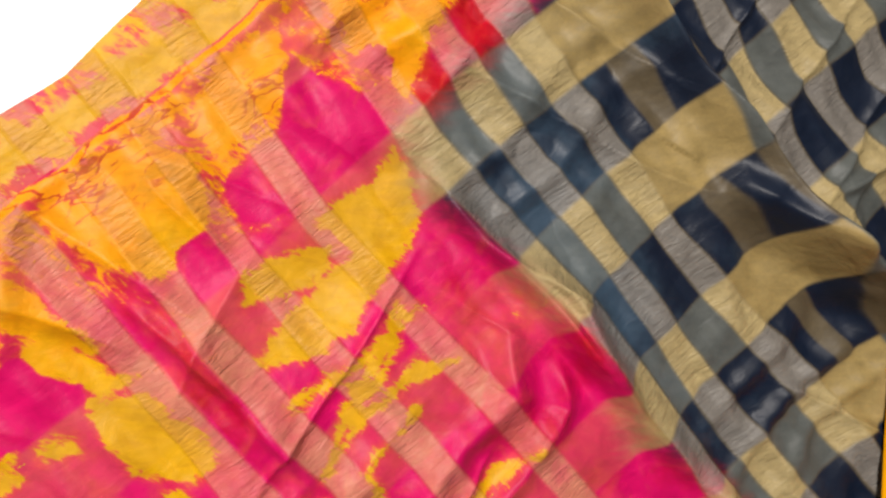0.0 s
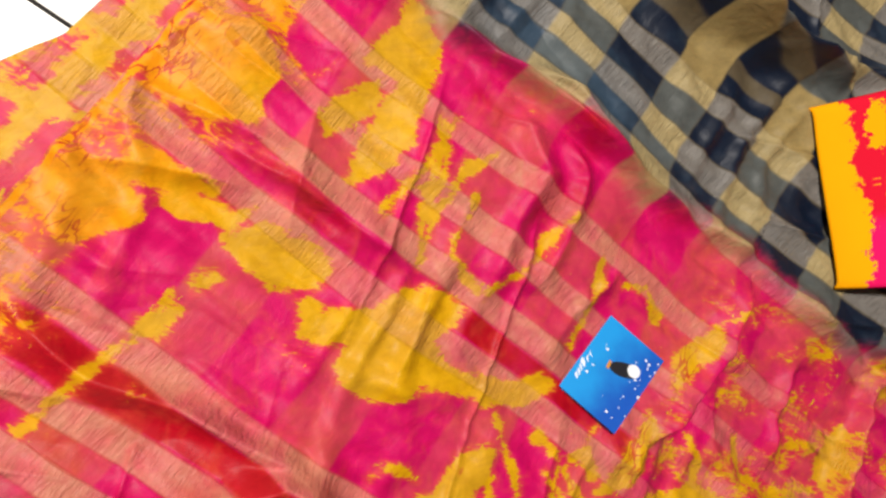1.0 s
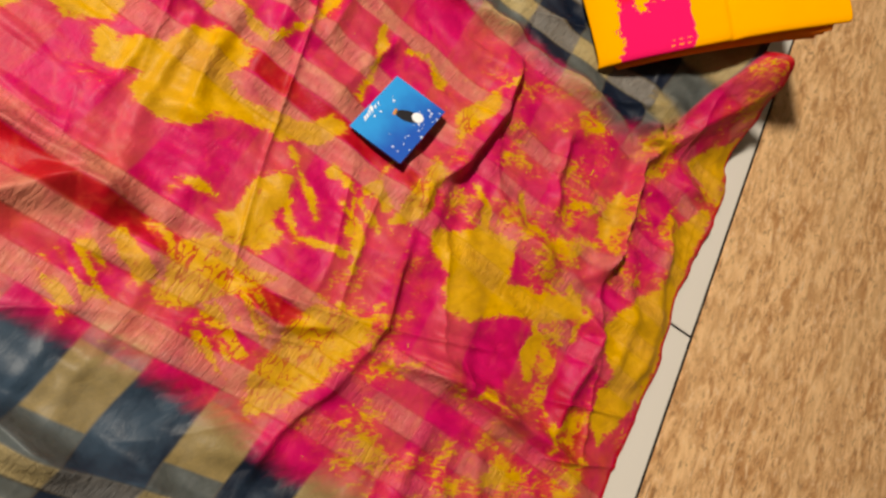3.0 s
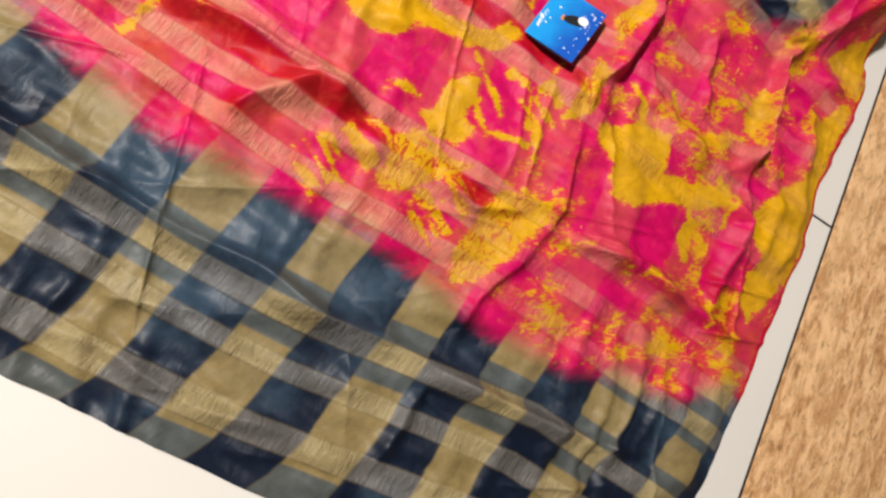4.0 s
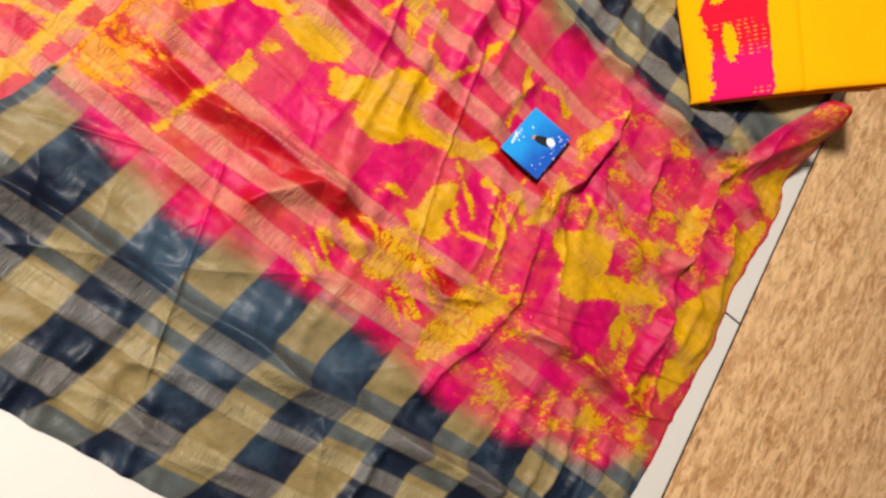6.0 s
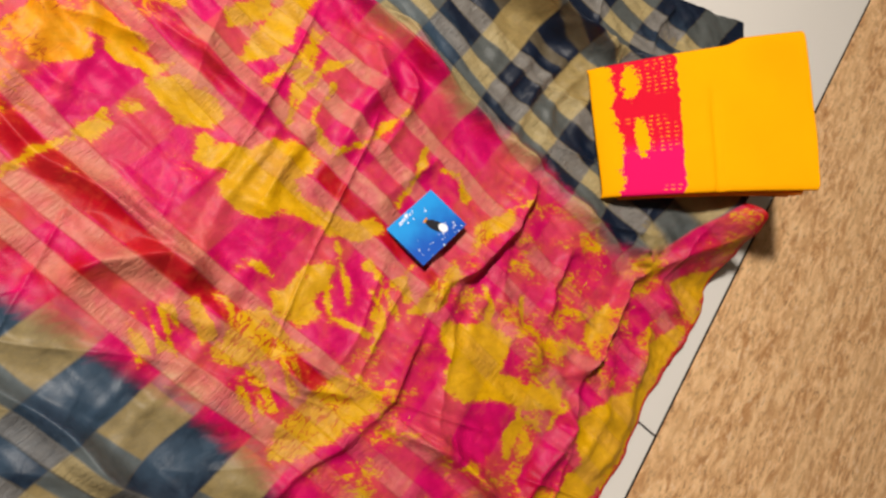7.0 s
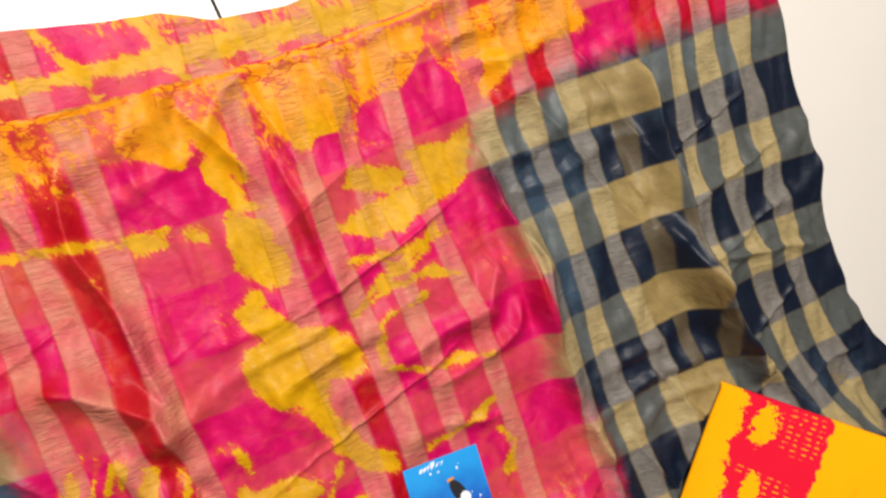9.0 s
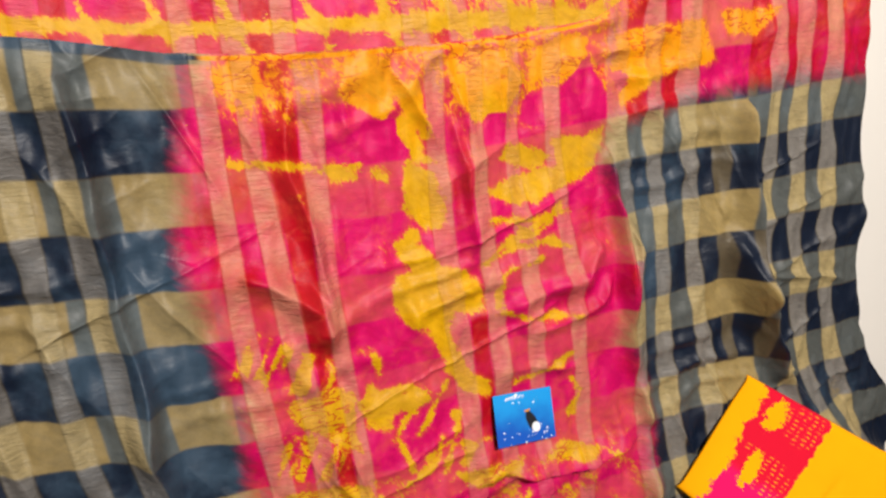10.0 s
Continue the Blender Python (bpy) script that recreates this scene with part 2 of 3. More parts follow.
def segment(x, y, a, b):
    """Distance from the line a-b, and how far along it, 0 to 1."""
    (ax, ay), (bx, by) = a, b
    dx, dy = bx - ax, by - ay
    t = np.clip(((x - ax) * dx + (y - ay) * dy) / (dx * dx + dy * dy), 0, 1)
    return np.hypot(x - ax - t * dx, y - ay - t * dy), t


def sheet(name, x, y, z, fields, mat, parent=None, label="", thick=0.0):
    """A smooth quad sheet from grids of places, with named smooth fields on its points."""
    ny, nx = x.shape
    data = bpy.data.meshes.new(name)
    i = np.arange(nx * ny).reshape(ny, nx)
    quads = np.stack([i[:-1, :-1], i[:-1, 1:], i[1:, 1:], i[1:, :-1]], -1).reshape(-1, 4)
    data.vertices.add(nx * ny)
    data.vertices.foreach_set("co", np.stack([x, y, z], -1).astype(np.float32).ravel())
    data.loops.add(quads.size)
    data.loops.foreach_set("vertex_index", quads.ravel().astype(np.int32))
    data.polygons.add(len(quads))
    data.polygons.foreach_set("loop_start", np.arange(0, quads.size, 4, dtype=np.int32))
    data.update(calc_edges=True)
    data.polygons.foreach_set("use_smooth", np.ones(len(quads), dtype=bool))
    for key, value in fields.items():
        a = data.attributes.new(key, "FLOAT", "POINT")
        a.data.foreach_set("value", value.astype(np.float32).ravel())
    data.materials.append(mat)
    ob = new(name, data)
    ob.parent = parent
    if label:
        tagged(ob, label)
    if thick:
        s = ob.modifiers.new("thickness", "SOLIDIFY")
        s.thickness, s.offset = thick, -1
    return ob


# ---- room ----
TURN_FLOOR = math.atan(0.137)
FLOOR = Matrix.Translation((0.067, -0.561, 0)) @ Matrix.Rotation(TURN_FLOOR, 4, "Z")


def room():
    floor = tagged(part("floor", box(-2.41, -2.42, -0.06, 2.41, 2.6, -0.0016), GROUT), "floor bed with dark grout joints", "floor", kind="structure")
    floor.matrix_world = FLOOR
    white = mesh_of("tile", box(-0.600, -0.639, -0.014, 0.600, 0.639, 0.0, 0.001))
    white.materials.append(TILE_WHITE)
    for i in range(-2, 2):
        for j in range(0, 2):
            t = new("tile", white)
            t.parent = floor
            t.matrix_local = Matrix.Translation((0.602 + i * 1.204, 0.642 + j * 1.276, 0))
    for x0, x1 in ((-2.4, -0.9045), (-0.9015, 2.4)):
        for y0, y1 in ((-1.205, -0.003), (-2.41, -1.208)):
            t = new("wood_tile", mesh_of("wood_tile", box(x0, y0, -0.014, x1, y1, 0.0, 0.001)))
            t.data.materials.append(WOOD)
            t.parent = floor
    # walls and ceiling are added out of view; they enclose and damp the light
    for name, b in (("wall_south", (-2.42, -2.52, 0, 2.42, -2.42, 2.7)), ("wall_north", (-2.42, 2.6, 0, 2.42, 2.7, 2.7)), ("wall_west", (-2.52, -2.52, 0, -2.42, 2.7, 2.7)), ("wall_east", (2.42, -2.52, 0, 2.52, 2.7, 2.7))):
        w = tagged(part(name, box(*b), WALL), "unseen beige wall, added to close the room, dark to limit bounce", "wall", kind="structure")
        w.matrix_world = FLOOR
    c = tagged(part("ceiling", box(-2.52, -2.52, 2.7, 2.52, 2.7, 2.8), WALL), "unseen beige ceiling, added to close the room, dark to limit bounce", "ceiling", kind="structure")
    c.matrix_world = FLOOR


room()


# ---- the sari ----
def navy_field(x, y):
    """Metres inside (plus) or outside (minus) of the two navy ends of the sari."""
    left = np.interp(y, [-0.5, -0.43, -0.33, -0.26, -0.14, 0.02, 0.11, 0.17, 0.25, 0.31, 0.4, 0.46, 0.53], [-0.27, -0.33, -0.353, -0.385, -0.405, -0.395, -0.405, -0.413, -0.428, -0.438, -0.425, -0.414, -0.41]) - x
    right = x - np.interp(y, [-0.35, -0.335, -0.322, -0.292, -0.245, -0.17, -0.1, -0.07, 0.016, 0.085, 0.15, 0.22, 0.3, 0.362, 0.41], [0.6, 0.42, 0.30, 0.255, 0.222, 0.225, 0.223, 0.227, 0.212, 0.179, 0.189, 0.19, 0.165, 0.144, 0.16])
    top = np.interp(x, [0.1, 0.16, 0.245, 0.313, 0.416, 0.62], [0.40, 0.413, 0.431, 0.451, 0.461, 0.467]) - y
    return np.maximum(left, np.minimum(right, top))


# Edges of the light stripes, from one end of the sari to the other, at four levels across it.
EDGES_MID = [-0.725, -0.68, -0.645, -0.60, -0.575, -0.535, -0.505, -0.405, -0.375, -0.335, -0.304, -0.275, -0.25, -0.117, -0.081, -0.051, -0.024, 0.005, 0.034, 0.075, 0.1, 0.179, 0.207, 0.232, 0.256, 0.288, 0.311, 0.426, 0.452, 0.487, 0.519, 0.551, 0.589, 0.634]
EDGES_TOP = [-0.735, -0.69, -0.655, -0.61, -0.58, -0.545, -0.515, -0.41, -0.38, -0.35, -0.327, -0.281, -0.251, -0.121, -0.096, -0.064, -0.042, -0.008, 0.012, 0.05, 0.075, 0.150, 0.185, 0.214, 0.245, 0.272, 0.308, 0.439, 0.467, 0.486, 0.52, 0.547, 0.58, 0.62]
EDGES_LOW = [-0.71, -0.665, -0.63, -0.585, -0.56, -0.515, -0.485, -0.40, -0.365, -0.32, -0.29, -0.265, -0.24, -0.1, -0.069, -0.044, -0.015, 0.017, 0.042, 0.09, 0.115, 0.19, 0.215, 0.233, 0.266, 0.311, 0.346, 0.443, 0.47, 0.513, 0.545, 0.575, 0.607, 0.66]
EDGES_END = [-0.66, -0.62, -0.58, -0.54, -0.51, -0.46, -0.43, -0.37, -0.34, -0.30, -0.27, -0.24, -0.22, -0.09, -0.06, -0.03, 0.0, 0.03, 0.055, 0.105, 0.13, 0.21, 0.235, 0.27, 0.30, 0.35, 0.385, 0.50, 0.53, 0.59, 0.62, 0.67, 0.70, 0.78]
GREY = [(0.338, 0.362), (0.39, 0.405)]
LIGHT = [(-0.68, -0.645), (-0.60, -0.575), (-0.545, -0.517), (-0.390, -0.362), (-0.335, -0.304), (-0.275, -0.25), (-0.117, -0.081), (-0.051, -0.024), (0.005, 0.034), (0.075, 0.1),
         (0.179, 0.207), (0.232, 0.256), (0.288, 0.311), (0.426, 0.452), (0.487, 0.519), (0.551, 0.589)]
DARK = [(-0.74, -0.69), (-0.562, -0.546), (-0.516, -0.490), (-0.301, -0.277), (-0.079, -0.053), (0.207, 0.232), (0.256, 0.288), (0.39, 0.426), (0.452, 0.487), (0.519, 0.551), (0.589, 0.66)]


def along_field(x, y):
    """The place along the sari in the weave itself, where the stripes lie straight."""
    u = [np.interp(x, e, EDGES_MID) + (x < e[0]) * (x - e[0]) + (x > e[-1]) * (x - e[-1]) for e in (EDGES_END, EDGES_LOW, EDGES_MID, EDGES_TOP)]
    a, b, c = np.clip((y + 0.25) / 0.31, 0, 1), np.clip((y - 0.06) / 0.16, 0, 1), np.clip((y - 0.22) / 0.19, 0, 1)
    return u[0] * (1 - a) + (u[1] * (1 - b) + (u[2] * (1 - c) + u[3] * c) * b) * a + 0.0025 * fbm(x, y, 14, 2, 5)


def bands(u, spans, blur=0.0018):
    out = np.zeros_like(u)
    for a, b in spans:
        out = np.maximum(out, soft(u, a - blur, a + blur) * (1 - soft(u, b - blur, b + blur)))
    return out


def gold_fields(x, y):
    """How much gold covers the cloth: broad rows, narrower stripes across them, darker stripes between; on navy also
    lowered westward to even out the light.
    """
    v = y - np.interp(x, [-0.74, -0.68, -0.62, -0.47, -0.2, 0.23, 0.42, 0.52, 0.7], [0.050, 0.026, 0.016, 0.009, -0.005, 0.036, 0.052, 0.061, 0.068]) + 0.005 * fbm(x, y, 15, 3, 2)
    phase = np.mod(v - 0.399, 0.1415)
    row = soft(phase, 0.0715, 0.0755) * (1 - soft(phase, 0.1375, 0.1415))
    u = along_field(x, y)
    light, dark = bands(u, LIGHT), bands(u, DARK)
    deep = soft(navy_field(x, y), -0.03, 0.02)
    broad = np.maximum(bands(u, [(-0.69, -0.564), (-0.489, -0.405)]), bands(u, [(0.10, 0.18), (0.283, 0.432)])) * (1 - dark)
    east = soft(x, 0.1, 0.3)
    far = soft(-y, 0.02, 0.12)
    on_warm = row * (0.50 - 0.42 * dark * (1 - far) + 0.44 * light * (1 - 0.6 * far)) + (1 - row) * (0.76 - 0.5 * far) * light
    # less gold on the west navy: colour lowered to offset the lamp's brighter side
    on_navy = row * np.maximum(0.46 + (0.26 + 0.14 * east) * broad, (0.76 + 0.14 * east) * light) + (1 - row) * (0.46 + 0.2 * east) * light
    on_navy = np.maximum(on_navy, 0.26 * bands(u, GREY) * (1 - row))
    on_warm = on_warm * (1 - 0.1 * far)
    cover = on_warm * (1 - deep) + on_navy * deep
    return cover, light, dark, row, row * (1 - broad) * (1 - light)


# Where the dyes took, patch by patch, as outlines on the cloth.
OUTLINES = {"yellow": [], "pink": [], "fern": []}
STROKES = []


def yellow_patch(*outline):
    OUTLINES["yellow"].append(outline)


def pink_patch(*outline):
    OUTLINES["pink"].append(outline)


def fern_patch(*outline):
    OUTLINES["fern"].append(outline)


def yellow_line(*line):
    STROKES.append(line)


yellow_patch((-0.148, 0.309), (-0.135, 0.297), (-0.137, 0.282), (-0.114, 0.246), (-0.074, 0.238), (-0.058, 0.214), (-0.048, 0.176), (-0.072, 0.171), (-0.097, 0.180), (-0.105, 0.151), (-0.094, 0.121), (-0.080, 0.093), (-0.050, 0.067), (-0.054, 0.043), (-0.084, 0.055), (-0.116, 0.095), (-0.118, 0.117), (-0.136, 0.155), (-0.169, 0.178), (-0.181, 0.204), (-0.183, 0.229), (-0.174, 0.243), (-0.158, 0.243), (-0.168, 0.269), (-0.172, 0.282))
yellow_patch((-0.149, 0.398), (-0.128, 0.386), (-0.110, 0.376), (-0.107, 0.347), (-0.105, 0.309), (-0.119, 0.301), (-0.139, 0.313), (-0.156, 0.331), (-0.155, 0.357), (-0.156, 0.380))
yellow_line((0.077, 0.316), (0.056, 0.296), (0.023, 0.287), (-0.011, 0.260))
yellow_line((0.077, 0.305), (0.031, 0.286), (0.009, 0.286), (-0.004, 0.256), (-0.052, 0.241))
yellow_line((0.036, 0.240), (-0.022, 0.222), (-0.032, 0.174))
yellow_patch((-0.195, 0.530), (-0.168, 0.511), (-0.138, 0.483), (-0.122, 0.451), (-0.114, 0.422), (-0.128, 0.422), (-0.145, 0.448), (-0.162, 0.474), (-0.189, 0.459), (-0.198, 0.486), (-0.200, 0.515))
yellow_patch((-0.235, 0.406), (-0.221, 0.395), (-0.224, 0.381), (-0.242, 0.372), (-0.252, 0.386), (-0.268, 0.391))
yellow_patch((-0.194, 0.389), (-0.173, 0.378), (-0.177, 0.368), (-0.198, 0.378))
yellow_patch((0.061, 0.406), (0.085, 0.410), (0.114, 0.405), (0.144, 0.417), (0.145, 0.395), (0.129, 0.362), (0.102, 0.344), (0.077, 0.340), (0.071, 0.361), (0.065, 0.382))
yellow_patch((0.034, 0.525), (0.078, 0.545), (0.104, 0.548), (0.122, 0.537), (0.114, 0.513), (0.093, 0.491), (0.056, 0.481), (0.029, 0.479), (0.022, 0.509))
yellow_patch((-0.010, 0.405), (0.035, 0.398), (0.065, 0.382), (0.049, 0.367), (0.008, 0.375), (-0.019, 0.386))
yellow_patch((-0.038, 0.347), (0.010, 0.336), (0.038, 0.331), (0.025, 0.319), (-0.016, 0.329), (-0.037, 0.335))
yellow_line((0.077, 0.309), (0.042, 0.283), (-0.003, 0.274), (-0.042, 0.243))
yellow_patch((-0.130, 0.504), (-0.123, 0.479), (-0.123, 0.450), (-0.136, 0.444), (-0.156, 0.470))
yellow_patch((-0.070, 0.584), (-0.035, 0.580), (-0.003, 0.568), (-0.016, 0.558), (-0.051, 0.558), (-0.057, 0.567))
yellow_patch((0.059, 0.590), (0.084, 0.579), (0.071, 0.568), (0.056, 0.573))
yellow_patch((-0.081, 0.536), (-0.031, 0.530), (0.003, 0.527), (0.008, 0.508), (-0.015, 0.485), (-0.044, 0.476), (-0.055, 0.449), (-0.067, 0.482), (-0.078, 0.510))
yellow_patch((-0.027, 0.537), (0.012, 0.539), (0.046, 0.541), (0.040, 0.526), (0.009, 0.522))
yellow_patch((-0.217, 0.533), (-0.161, 0.524), (-0.158, 0.476), (-0.176, 0.443), (-0.202, 0.465), (-0.229, 0.480))
yellow_patch((-0.095, 0.521), (-0.001, 0.525), (0.022, 0.495), (-0.005, 0.445), (-0.054, 0.434), (-0.083, 0.472))
yellow_patch((-0.161, 0.449), (-0.130, 0.454), (-0.127, 0.403), (-0.097, 0.386), (-0.135, 0.389), (-0.162, 0.428))
yellow_patch((0.161, 0.542), (0.312, 0.561), (0.334, 0.497), (0.245, 0.485), (0.179, 0.441), (0.161, 0.496))
yellow_patch((0.342, 0.568), (0.456, 0.574), (0.405, 0.535), (0.353, 0.536))
yellow_patch((-0.252, 0.393), (-0.209, 0.396), (-0.218, 0.376), (-0.247, 0.371))
yellow_patch((-0.374, 0.520), (-0.322, 0.530), (-0.308, 0.491), (-0.336, 0.473), (-0.371, 0.495))
yellow_line((-0.363, 0.410), (-0.292, 0.400), (-0.209, 0.393))
yellow_line((-0.037, 0.303), (0.031, 0.295), (0.085, 0.301))
yellow_patch((-0.026, 0.349), (0.025, 0.367), (0.078, 0.370), (0.095, 0.345), (0.032, 0.319), (-0.011, 0.324))
yellow_line((-0.005, 0.259), (0.048, 0.265), (0.086, 0.252))
yellow_line((-0.029, 0.169), (0.030, 0.149), (0.094, 0.144))
yellow_patch((-0.084, -0.108), (-0.058, -0.146), (-0.033, -0.164), (-0.014, -0.214), (-0.067, -0.237), (-0.054, -0.277), (-0.017, -0.337), (-0.071, -0.326), (-0.110, -0.257), (-0.145, -0.219), (-0.147, -0.179), (-0.116, -0.161), (-0.105, -0.123))
yellow_patch((-0.326, 0.098), (-0.262, 0.088), (-0.251, 0.056), (-0.283, 0.034), (-0.321, 0.050), (-0.336, 0.077))
yellow_patch((-0.326, -0.045), (-0.248, -0.048), (-0.224, -0.097), (-0.235, -0.121), (-0.304, -0.105), (-0.343, -0.085), (-0.364, -0.061))
yellow_patch((-0.282, 0.109), (-0.241, 0.083), (-0.251, 0.041), (-0.241, 0.001), (-0.272, 0.014), (-0.313, 0.055), (-0.316, 0.086))
yellow_patch((-0.277, -0.036), (-0.227, -0.076), (-0.220, -0.115), (-0.251, -0.117), (-0.341, -0.093), (-0.382, -0.062), (-0.348, -0.038))
yellow_patch((-0.168, 0.087), (-0.133, 0.064), (-0.165, 0.042), (-0.217, 0.053), (-0.228, 0.080))
yellow_line((-0.171, 0.049), (-0.194, 0.009), (-0.177, -0.041))
yellow_line((-0.126, -0.006), (-0.135, -0.038), (-0.185, -0.059))
yellow_line((-0.115, 0.076), (-0.145, 0.031), (-0.160, 0.008))
yellow_line((-0.055, -0.022), (-0.113, -0.023), (-0.129, -0.059))
yellow_patch((-0.049, -0.058), (-0.008, -0.078), (-0.046, -0.090), (-0.101, -0.080), (-0.115, -0.063))
yellow_patch((0.063, -0.052), (0.130, -0.075), (0.107, -0.091), (0.052, -0.078), (0.024, -0.077))
yellow_patch((-0.058, -0.061), (-0.005, -0.063), (-0.016, -0.088), (-0.075, -0.092), (-0.102, -0.078))
yellow_line((0.085, 0.043), (0.103, 0.018), (0.086, -0.014))
yellow_line((0.086, 0.086), (0.035, 0.062), (-0.010, 0.055))
yellow_patch((-0.038, -0.391), (0.023, -0.416), (0.089, -0.458), (0.173, -0.430), (0.244, -0.458), (0.247, -0.475), (0.123, -0.480), (0.040, -0.508), (-0.072, -0.512), (-0.115, -0.504), (-0.165, -0.486), (-0.146, -0.451), (-0.076, -0.447))
yellow_patch((0.275, -0.387), (0.382, -0.444), (0.428, -0.486), (0.334, -0.471), (0.270, -0.462))
yellow_line((0.006, -0.133), (-0.012, -0.166), (-0.042, -0.174))
yellow_line((0.044, -0.194), (0.010, -0.212), (0.021, -0.249))
yellow_patch((0.094, -0.309), (0.157, -0.316), (0.114, -0.342), (0.060, -0.343))
yellow_patch((-0.134, -0.297), (-0.080, -0.303), (-0.098, -0.338), (-0.158, -0.337))
yellow_line((-0.015, -0.318), (-0.026, -0.362), (-0.082, -0.370))
yellow_line((-0.158, -0.352), (-0.175, -0.401), (-0.208, -0.418))
yellow_patch((-0.049, -0.302), (-0.002, -0.349), (-0.043, -0.360), (-0.073, -0.318))
yellow_patch((-0.222, 0.097), (-0.193, 0.059), (-0.200, 0.024), (-0.231, 0.033), (-0.247, 0.073))
yellow_line((-0.232, 0.146), (-0.215, 0.138), (-0.209, 0.107))
yellow_line((-0.102, 0.025), (-0.108, -0.013), (-0.148, -0.031))
yellow_line((-0.041, -0.022), (-0.086, -0.024), (-0.100, -0.051))
yellow_patch((-0.137, 0.375), (-0.100, 0.339), (-0.103, 0.297), (-0.127, 0.299), (-0.153, 0.324), (-0.155, 0.354))
fern_patch((-0.357, 0.193), (-0.270, 0.140), (-0.264, 0.106), (-0.326, 0.100), (-0.367, 0.135))
fern_patch((-0.307, 0.047), (-0.252, -0.007), (-0.293, -0.029), (-0.355, -0.020), (-0.366, 0.023))
fern_patch((-0.370, 0.192), (-0.316, 0.170), (-0.361, 0.133), (-0.400, 0.142))
fern_patch((-0.359, 0.147), (-0.326, 0.126), (-0.334, 0.099), (-0.364, 0.118))
pink_patch((0.020, 0.466), (0.039, 0.472), (0.078, 0.471), (0.117, 0.511), (0.135, 0.479), (0.155, 0.440), (0.122, 0.416), (0.090, 0.417), (0.067, 0.428), (0.037, 0.428), (0.018, 0.437))
pink_patch((-0.035, 0.444), (-0.012, 0.443), (-0.008, 0.409), (-0.037, 0.389), (-0.043, 0.420))
pink_patch((0.176, 0.498), (0.201, 0.473), (0.177, 0.462), (0.160, 0.483))
pink_patch((-0.004, 0.592), (0.030, 0.589), (0.035, 0.577), (0.005, 0.573))
pink_patch((0.080, 0.587), (0.103, 0.572), (0.086, 0.569), (0.070, 0.574))
pink_patch((-0.075, 0.555), (-0.047, 0.546), (-0.065, 0.534), (-0.084, 0.543))
pink_patch((-0.246, 0.448), (-0.161, 0.445), (-0.150, 0.398), (-0.237, 0.399))
pink_patch((-0.237, 0.463), (-0.189, 0.434), (-0.146, 0.407), (-0.158, 0.391), (-0.203, 0.399), (-0.248, 0.411), (-0.258, 0.445))
pink_patch((-0.158, -0.201), (-0.128, -0.251), (-0.163, -0.289), (-0.221, -0.271), (-0.211, -0.236))
pink_patch((-0.164, -0.211), (-0.102, -0.279), (-0.100, -0.308), (-0.186, -0.305), (-0.207, -0.240))
pink_patch((-0.089, -0.361), (-0.052, -0.389), (-0.120, -0.424), (-0.182, -0.407), (-0.163, -0.373))
pink_patch((0.180, -0.366), (0.257, -0.384), (0.246, -0.416), (0.152, -0.395))


def depth_in(x, y, outline, most=0.03):
    """Metres inside (plus) or outside (minus) of a closed outline; far outside of it, -most."""
    out = np.full_like(x, -most)
    px, py = [p[0] for p in outline], [p[1] for p in outline]
    near = (x > min(px) - most) & (x < max(px) + most) & (y > min(py) - most) & (y < max(py) + most)
    qx, qy = x[near], y[near]
    if not len(qx):
        return out
    far, inside = np.full_like(qx, 9.0), np.zeros(len(qx), dtype=bool)
    for a, b in zip(outline, outline[1:] + outline[:1]):
        far = np.minimum(far, segment(qx, qy, a, b)[0])
        if a[1] != b[1]:
            inside ^= ((a[1] > qy) != (b[1] > qy)) & (qx < a[0] + (qy - a[1]) * (b[0] - a[0]) / (b[1] - a[1]))
    out[near] = np.maximum(np.where(inside, far, -far), -most)
    return out


def yellow_field(x, y):
    """Above nought where the yellow dye took: patches, strokes and ferns, whose rims the material frays."""
    wx, wy = x + 0.003 * fbm(x, y, 70, 3, 51), y + 0.003 * fbm(x, y, 70, 3, 52)
    south = soft(-y, -0.02, 0.12) * soft(x, -0.42, -0.34)
    best = -1.35 + 0.5 * fbm(x, y, 34, 3, 1) + south * (0.62 + 0.8 * fbm(x, y, 48, 3, 56)) + 0.25 * np.exp(-(((x + 0.3) / 0.12) ** 2 + ((y - 0.01) / 0.13) ** 2)) + 1.3 * soft(y, 0.40, 0.48) * (1 - soft(x, 0.13, 0.25)) * soft(x, -0.42, -0.3) + 0.3 * soft(-y, 0.1, 0.3)
    for outline in OUTLINES["yellow"]:
        best = np.maximum(best, np.maximum(depth_in(wx, wy, outline) / 0.007, -1.35))
    for line in STROKES:
        for a, b in zip(line, line[1:]):
            near = segment(wx, wy, a, b)[0]
            best = np.maximum(best, np.maximum((0.0042 + 0.003 * fbm(x, y, 90, 2, 53) - near) / 0.006, -1.35))
    comb = 1.8 * fbm(3.4 * x - 1.2 * y, 0.7 * y + 0.25 * x, 62, 2, 54)
    for outline in OUTLINES["fern"]:
        d = depth_in(wx, wy, outline)
        best = np.where(d > -0.006, np.maximum(best, np.minimum(comb, d / 0.01)), best)
    for outline in OUTLINES["pink"]:
        best = best - 2.4 * soft(depth_in(wx, wy, outline), -0.005, 0.005)
    return np.clip(best, -2.0, 1.6)


# Folds: a line, its height, and how far it falls off to the left and to the right of the line.
FOLDS = []


def fold_line(*entry):
    FOLDS.append(entry)


